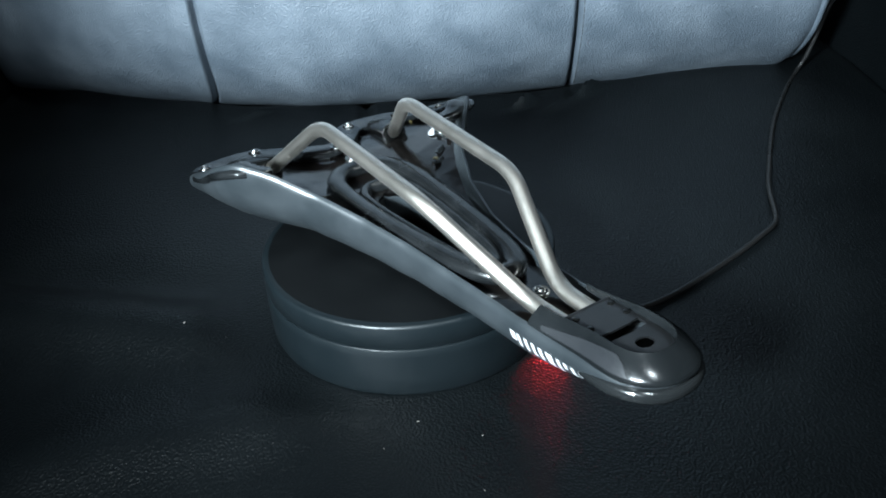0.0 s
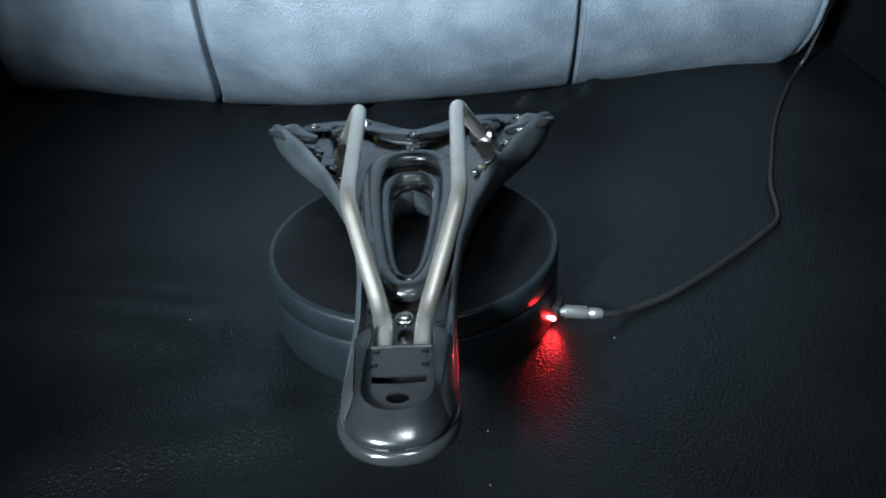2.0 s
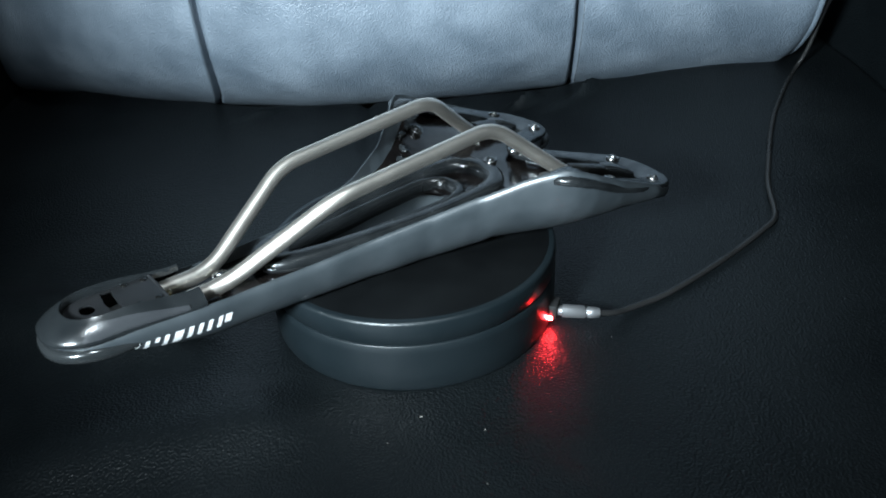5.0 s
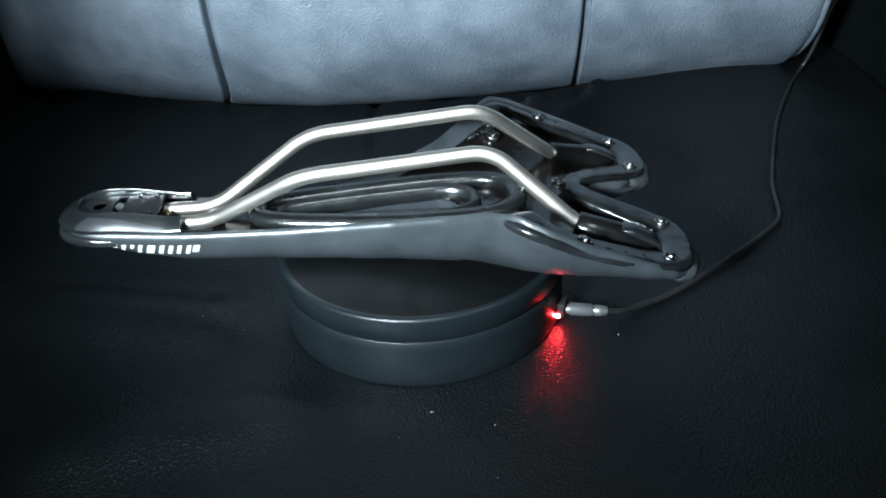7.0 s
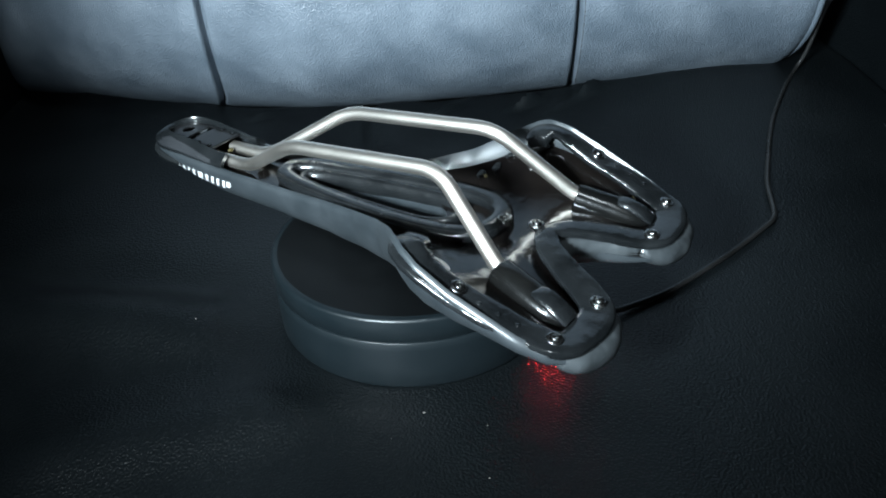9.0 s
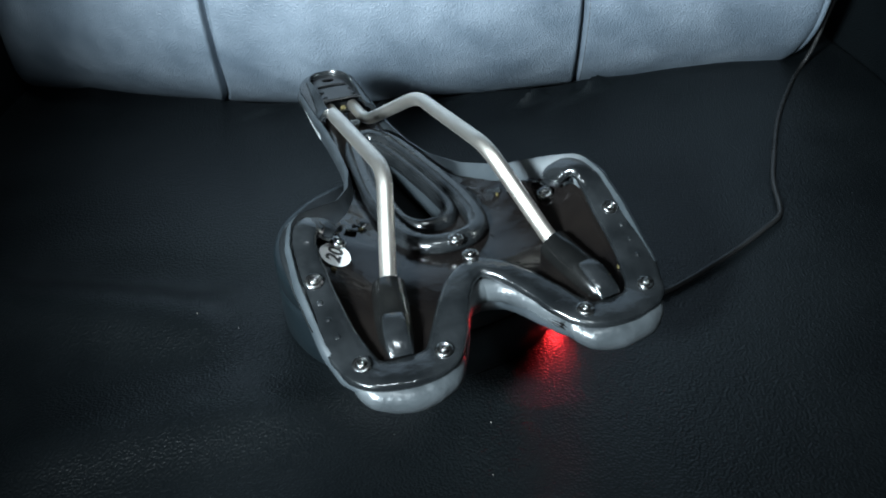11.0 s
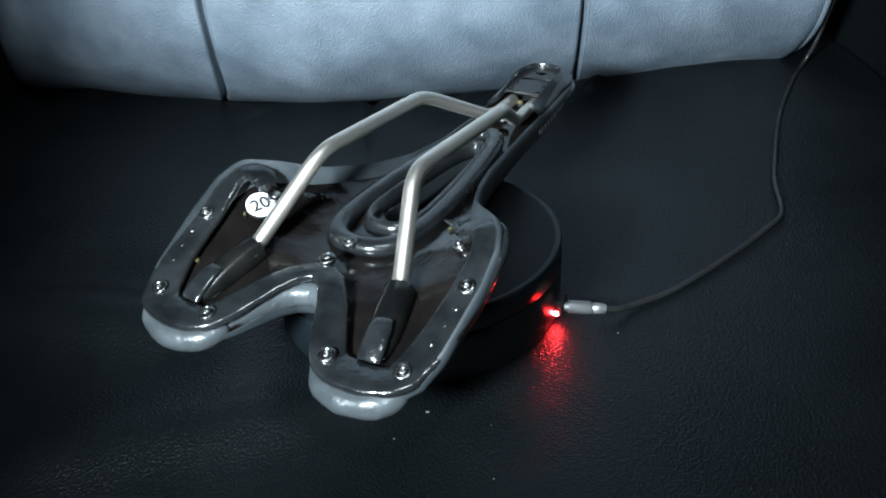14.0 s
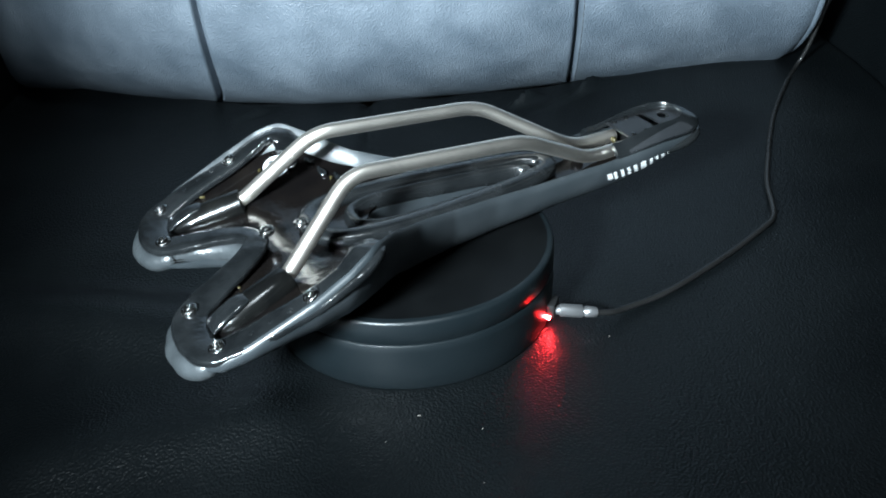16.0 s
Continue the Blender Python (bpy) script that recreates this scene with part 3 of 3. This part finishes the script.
    v, f = sweep([p * MM for p in spline([(x, y, 50.3 + 0.02 * (y < -30) * (-30 - y)) for x, y in loop], 8, True)], 4.6 * MM, 3.6 * MM, 16, True, wrinkle=0.03, flat=2.2)
    link_mesh("opening_ring", v, f, M_RING, root, "rolled vinyl ring round the opening")
    ring = [(0, 25), (6.5, 23.5), (10.8, 15), (11.2, 0), (9.4, -25), (6.8, -48), (4, -58), (0, -61)]
    loop = ring + [(-x, y) for x, y in ring[-2:0:-1]]
    v, f = sweep([p * MM for p in spline([(x, y, 47.0) for x, y in loop], 8, True)], 3.0 * MM, 4.8 * MM, 16, True, wrinkle=0.03)
    link_mesh("inner_ring", v, f, M_RING, root, "padded inner ring")
    # rails and their rear sockets
    for s in (1, -1):
        p = [Vector(q) * MM for q in fillet([(s * 6.3, -113, 52.6), (s * 6.8, -89, 52.2), (s * 20.8, -46, 76.8), (s * 21.4, 31.5, 81.6), (s * 34.0, 66, 50.4), (s * 38.5, 82, 45.8)], 9.0)]
        v, f = sweep(p, 3.15 * MM, 3.15 * MM, 20)
        link_mesh("rail", v, f, M_RAIL, root, "brushed bare metal rail")
        p = [Vector(q) * MM for q in ((s * 33.2, 63.4, 51.6), (s * 33.4, 64, 51.4), (s * 35.2, 71, 49.2), (s * 37.2, 79, 47.2), (s * 38.6, 86, 45.6), (s * 39.4, 92, 44.3), (s * 39.8, 95, 43.5))]
        v, f = sweep(p, [5.4 * MM, 6.1 * MM, 6.4 * MM, 6.5 * MM, 6.2 * MM, 5.0 * MM, 2.4 * MM], [5.0 * MM, 5.8 * MM, 6.0 * MM, 5.8 * MM, 4.6 * MM, 3.2 * MM, 1.4 * MM], 28, flat=2.0)
        sk = link_mesh("rail_socket", v, f, M_SOCKET, root, "black moulded rail socket")
        p = [Vector(q) * MM for q in ((s * 37.6, 80.5, 51.2), (s * 38.0, 82, 51.4), (s * 38.8, 86, 50.2), (s * 39.6, 91, 47.6), (s * 40.0, 95, 45.2), (s * 40.1, 96, 44.4))]
        v, f = sweep(p, [2.6 * MM, 3.9 * MM, 4.4 * MM, 4.6 * MM, 4.6 * MM, 4.2 * MM], [0.5 * MM, 1.3 * MM, 1.6 * MM, 1.6 * MM, 1.4 * MM, 0.7 * MM], 16, flat=2.6)
        link_mesh("end_tab", v, f, M_ROLL, sk, "glossy flattened end")
    # nose bracket: a thick plate with a slot, a round hole and four screws
    nose_bracket(root)
    # crinkled ends of the wrapped vinyl at the front of the wings
    rng = random.Random(11)
    for sx in (1, -1):
        for i in range(5):
            x, y = 30 + i * 6.0 + rng.uniform(-1, 1), 20 + i * 4.6 + rng.uniform(-1.5, 1.5)
            z = plate_z(x, y) + 1.0
            d = Vector((rng.uniform(0.4, 1), rng.uniform(-0.3, 0.8), rng.uniform(-0.1, 0.3))).normalized()
            p0 = Vector((sx * x, y, z))
            pts = [(p0 + Vector((sx * d.x, d.y, d.z)) * k * rng.uniform(1.2, 2.0) + Vector((0, 0, rng.uniform(-0.5, 0.9)))) * MM for k in (-2, -1, 0, 1, 2)]
            n2 = len(spline(pts, 4))
            v, f = sweep(spline(pts, 4), [(0.5 + 1.5 * math.sin(math.pi * j / (n2 - 1))) * MM for j in range(n2)], 0.8 * MM, 10, wrinkle=0.4)
            link_mesh("vinyl_fold", v, f, M_ROLL, root)
    # pale flecks of dried glue where the vinyl meets the shell
    rng3 = random.Random(21)
    for x, y in ((50.5, 93.5), (-49.5, 93.0), (51.5, 78), (-51, 84), (49.5, 52), (-20, 81), (30, 23), (-30.5, 22), (22, 86)):
        x, y = x + rng3.uniform(-1, 1), y + rng3.uniform(-1, 1)
        v, f = revolve([(0, -0.5), (0.9, -0.5), (1.1, 0.1), (0.6, 0.6), (0, 0.7)], 9)
        a = rng3.uniform(0, 3)
        link_mesh("glue_fleck", [Vector((x + (p * math.cos(a) - q * 0.5 * math.sin(a)) * 1.2, y + (p * math.sin(a) + q * 0.5 * math.cos(a)) * 1.2, plate_z(x, y) + 0.7 + r)) * MM for p, q, r in v], f, M_GLUE, root, "pale dried glue")
    # bolts
    for x, y, z, t in ((0, 47.5, 53.2, (0, 0)), (0, 62, 53.8, (-8, 0)), (59.6, 62, 59.4, (-30, 0)), (-59.6, 62, 59.4, (-30, 0)), (54.3, 96.5, 45.6, (-22, 6)), (-54.3, 96.5, 45.6, (-22, -6)), (26.8, 100.5, 45.2, (-12, 0)), (-26.8, 100.5, 45.2, (-12, 0)), (0, -88, 52.0, (0, 0)), (44, 38, plate_z(44, 38) + 1.2, (-10, -25)), (-44, 38, plate_z(44, 38) + 1.2, (-10, 25))):
        bolt(root, x, y, z, t)
    for sx in (1, -1):
        for x, y, z in ((60.0, 70.5, 57.2), (59.4, 77.5, 54.4), (58.4, 84.5, 51.6)):
            v, f = revolve([(0, -0.6), (1.5, -0.6), (1.4, 0.0), (1.0, 0.45), (0.5, 0.65), (0, 0.7)], 14)
            m = pose(sx * x * MM, y * MM, (z - 1.2) * MM, -22, 0) @ Matrix.Diagonal((MM, MM, MM, 1))
            link_mesh("dimple", [m @ Vector(q) for q in v], f, M_ROLL, root)
    # white paper dot with the number 20
    z = plate_z(47, 44)
    up = (Vector((-4, 0, plate_z(43, 44) - z)).cross(Vector((0, 4, plate_z(47, 48) - z)))) * -1
    up = up if up.z > 0 else -up
    m = Matrix.Translation(Vector((47, 44, z + 0.9)) * MM) @ up.to_track_quat("Z", "Y").to_matrix().to_4x4() @ pose(0, 0, 0, 0, 0, 12)
    v, f = revolve([(0, -0.2), (6.1, -0.2), (6.1, 0.0), (0, 0.0)], 40)
    sc = Matrix.Diagonal((MM, MM, MM, 1))
    dot = link_mesh("sticker", [m @ sc @ Vector(q) for q in v], f, M_WHITE, root, "round white paper sticker with the number 20", smooth=False)
    cu = bpy.data.curves.new("number", "FONT")
    cu.body, cu.size, cu.align_x, cu.align_y, cu.extrude = "20", 0.0080, "CENTER", "CENTER", 0.00004
    cu.offset = 0.00022
    tmp = new("number", cu)
    bpy.context.view_layer.update()
    me = bpy.data.meshes.new_from_object(tmp.evaluated_get(bpy.context.evaluated_depsgraph_get()))
    bpy.data.objects.remove(tmp)
    me.transform(m @ Matrix.Translation((0, 0, 0.00012)))
    me.materials.clear()
    me.materials.append(M_INK)
    ob = new("number", me)
    ob.parent = dot
    # maker's mark on both flanks: plain slanted bars, tall and short by turns
    for s in (1, -1):
        for y, wd, lo, hi in ((0, 2.6, 2.0, 5.4), (3.6, 1.6, 2.0, 6.6), (7.4, 1.7, 2.0, 6.6), (11.0, 1.7, 2.0, 6.6), (14.6, 1.9, 2.0, 6.6), (18.4, 3.2, 2.0, 6.6), (23.6, 1.7, 2.0, 6.6), (27.0, 1.6, 2.0, 4.0), (30.4, 1.7, 2.0, 6.6), (34.0, 1.6, 2.0, 4.0), (37.8, 1.7, 2.0, 6.6)):
            mark(root, s, -93.6 - y, wd, lo, hi)
        # worn engraving on the rail: a row of tiny dark bars
        rng2 = random.Random(3)
        y = -14.0
        while y < 27:
            wd = rng2.uniform(0.5, 2.0)
            c = [Vector((s * (21.1 + 3.18 * math.cos(a)), y + d, 78.65 + 0.062 * (y + d) + 3.18 * math.sin(a))) * MM for d in (0, wd) for a in (0.30, 0.48, 0.66)]
            k = [q - Vector((s * 0.3, 0, 0.2)) * MM for q in c]
            if rng2.random() < 0.75:
                link_mesh("engraving", c + k, grid_faces(2, 3) + [tuple(i + 6 for i in q) for q in grid_faces(2, 3)], M_RAILINK, root)
            y += wd + rng2.uniform(0.4, 1.2)
    return root


def flank(y, k):
    """A point of the cover's side at y; k millimetres below the lip."""
    w, zt, zb = W(y) * nose_round(y), ZT(y), ZB(y)
    n = 2 / 2.6
    a = math.asin(min(0.999, k / (zt - 3 - zb)) ** (1 / n))
    return 0.3 * w + 0.7 * w * math.cos(a) ** n, (zt - 3) - (zt - 3 - zb) * math.sin(a) ** n


def mark(root, s, y0, wd, lo, hi):
    v = []
    for u in (0, 1):
        for k in np.linspace(lo, hi, 7):
            y = y0 - u * wd + (4.3 - k) * 0.40
            x, z = flank(y, k)
            v.append((s * (x + 0.16) * MM, y * MM, (z - 0.05) * MM))
    f = grid_faces(2, 7)
    n = len(v)
    v += [(a - s * 0.0003, b, c) for a, b, c in v]
    f += [tuple(i + n for i in q) for q in f]
    link_mesh("mark_bar", v, f, M_WHITE, root, "white printed bar")


def u_curve(u, w, y0, depth):
    """A blunt U in plan: u from -1 to 1 runs up one side, round the tip and down the other."""
    k = abs(u)
    if k > 0.5:
        return math.copysign(w * (1 - 0.06 * (k - 0.5)), u), y0 + (k - 0.5) * 2 * (-100.0 - y0)
    a = (0.5 - k) * math.pi
    e = 2 / 2.4
    return math.copysign(w * max(0.0, math.cos(a)) ** e, u) if k > 1e-6 else 0.0, y0 - depth * math.sin(a) ** e


def nose_bracket(root):
    def top(y):
        return float(np.interp(y, [-153, -149, -142, -126, -108, -104], [60.2, 60.6, 60.6, 59.8, 58.4, 58.0]))
    ys = np.linspace(-144.8, -110.5, 116)
    nx = 67
    v = []
    for i, y in enumerate(ys):
        w = 10.6 * math.sqrt(max(0.0, 1 - max(0.0, (-132.0 - y) / 12.9) ** 2.4)) + 0.15
        for j in range(nx):
            u = -1 + 2 * j / (nx - 1)
            v.append((u * w * MM, y * MM, (top(y) - 0.9 * abs(u) ** 5) * MM))
    f = []
    for i in range(len(ys) - 1):
        for j in range(nx - 1):
            q = (i * nx + j, (i + 1) * nx + j, (i + 1) * nx + j + 1, i * nx + j + 1)
            cx = sum(v[a][0] for a in q) / 4 / MM
            cy = sum(v[a][1] for a in q) / 4 / MM
            slot = abs(cx) < 8.2 and abs(cy + 128.4 - 0.012 * cx * cx) < 2.0
            hole = (cx / 3.4) ** 2 + ((cy + 136.6) / 2.7) ** 2 < 1
            if not (slot or hole):
                f.append(q)
    n = len(v)
    vv = v + [(a, b, c - 0.0008) for a, b, c in v]
    edges = {}
    for q in f:
        for a, b in zip(q, q[1:] + q[:1]):
            edges[(a, b)] = 1
    rim = [(a, b) for a, b in edges if (b, a) not in edges]
    ff = f + [tuple(i + n for i in reversed(q)) for q in f] + [(b, a, a + n, b + n) for a, b in rim]
    br = link_mesh("nose_bracket", vv, ff, M_NOSE, root, "dark grey plastic nose bracket with a slot and a hole")
    for x, y in ((-7.6, -114), (7.6, -114), (-7.8, -121), (7.8, -121)):
        v, f = revolve([(0, -0.5), (1.2, -0.5), (1.2, 0.25), (0.9, 0.45), (0, 0.45)], 12)
        link_mesh("screw", [Vector(((x + a) * MM, (y + b) * MM, (top(y) + c) * MM)) for a, b, c in v], f, M_SOCKET, br)
    for y0, z0 in ((-111.0, 58.4),):
        v, f = sweep([Vector(((-9.4 + 18.8 * i / 8) * MM, (y0 - 0.012 * (i - 4) ** 2) * MM, z0 * MM)) for i in range(9)], 0.6 * MM, 0.6 * MM, 10)
        link_mesh("bracket_rib", v, f, M_NOSE, br)
    v, f = revolve([(0, -1.6), (1.8, -1.4), (2.4, -0.2), (1.9, 0.9), (0.8, 1.4), (0, 1.5)], 14)
    link_mesh("glue_spot", [Vector(((a * 0.7 + 0.2 * noise.noise((a, b, c))) * MM, (-108.2 + b * 0.5) * MM, (54.2 + c * 0.7) * MM)) for a, b, c in v], f, M_GLUE, br, "dried yellow glue")
    bm = bmesh.new()
    box(bm, -12 * MM, 12 * MM, -146 * MM, -114 * MM, 48 * MM, 51 * MM, 0.001)
    part("recess_floor", bm, M_DARK, br)
    # trim that wraps the nose, with an inset on each flank
    def inner(u):
        return u_curve(u, 10.4, -132.0, 12.4)
    def outer(u):
        return u_curve(u, 16.6, -132.0, 21.8)
    def flare(yb):
        return 53.4 + 3.4 * smooth01(-100, -136, yb) + 1.4 * smooth01(-138, -154, yb)
    def crown(ya):
        return top(ya) + 0.4 + 2.3 * smooth01(-102, -128, ya)
    def face(q, za, zb):
        return za + (zb - za) * (0.75 * q + 0.25 * q ** 4)
    v, n = [], 61
    for i in range(n):
        u = -1 + 2 * i / (n - 1)
        (xa, ya), (xb, yb) = inner(u), outer(u)
        za, zb = crown(ya), flare(yb)
        ring = [(0.0, top(ya) - 0.3), (0.01, za - 0.7), (0.05, za - 0.15)] + [(q, face(q, za, zb)) for q in np.linspace(0.14, 1, 9)] + [(1.0, zb - 1.2), (0.85, zb - 2.2), (0.3, top(ya) - 3.4), (0.0, top(ya) - 2.6)]
        v += [((xa + (xb - xa) * q) * MM, (ya + (yb - ya) * q) * MM, z * MM) for q, z in ring]
    k = len(ring)
    f = grid_faces(n, k, False, True) + [tuple(range(k)), tuple(range((n - 1) * k, n * k))]
    link_mesh("nose_trim", v, f, M_NOSETRIM, root, "satin dark trim round the nose")
    path = []
    for i in range(49):
        x, y = u_curve(-0.78 + 1.56 * i / 48, 16.4, -132.0, 20.6)
        path.append(Vector((x, y, 49.4 + 3.4 * smooth01(-112, -150, y))) * MM)
    k = len(path)
    ease = [min(1, 0.12 + min(i, k - 1 - i) / 12) for i in range(k)]
    v, f = sweep(path, [2.2 * MM * e for e in ease], [2.5 * MM * e for e in ease], 18, flat=2.1)
    link_mesh("nose_bumper", v, f, M_BUMPER, root, "smooth dark bumper lip below the nose trim")
    for s in (1, -1):
        v = []
        for i in range(22):
            t = i / 21
            u = 0.34 + 0.56 * t
            (xa, ya), (xb, yb) = inner(u), outer(u)
            za, zb = crown(ya), flare(yb)
            lo, hi = 0.93, 0.93 - 0.70 * min(1, t / 0.16) ** 0.6 * (1 - 0.80 * t)
            for j in range(5):
                q = lo + (hi - lo) * j / 4
                v.append((s * (xa + (xb - xa) * q + 0.25) * MM, (ya + (yb - ya) * q) * MM, (face(q, za, zb) + 0.30) * MM))
        f = grid_faces(22, 5)
        n = len(v)
        v += [(a, b, c - 0.0005) for a, b, c in v]
        f += [tuple(i + n for i in q) for q in f]
        link_mesh("side_inset", v, f, M_INSET, root, "glossy dark triangular inset")


room()
sofa()
turntable, top_plate = stand()
cable()
crumbs()
bike_saddle = saddle()


def motions():
    walk(top_plate, [(t, pose(0, 0, 0, 0, 0, a)) for t, a, rx, ry in TURN])
    # the saddle sits a little askew on the plate and rocks with it by a degree
    up, down = pose(0, 0, STAND_H), pose(0, 0, -STAND_H)
    walk(bike_saddle, [(t, up @ pose(0, 0, 0, rx, ry, 0) @ down @ pose(0, 0, 0, 0, 0, a) @ pose(0.0004, 0, 0.0020, 0, 0, -3.7)) for t, a, rx, ry in TURN])


motions()
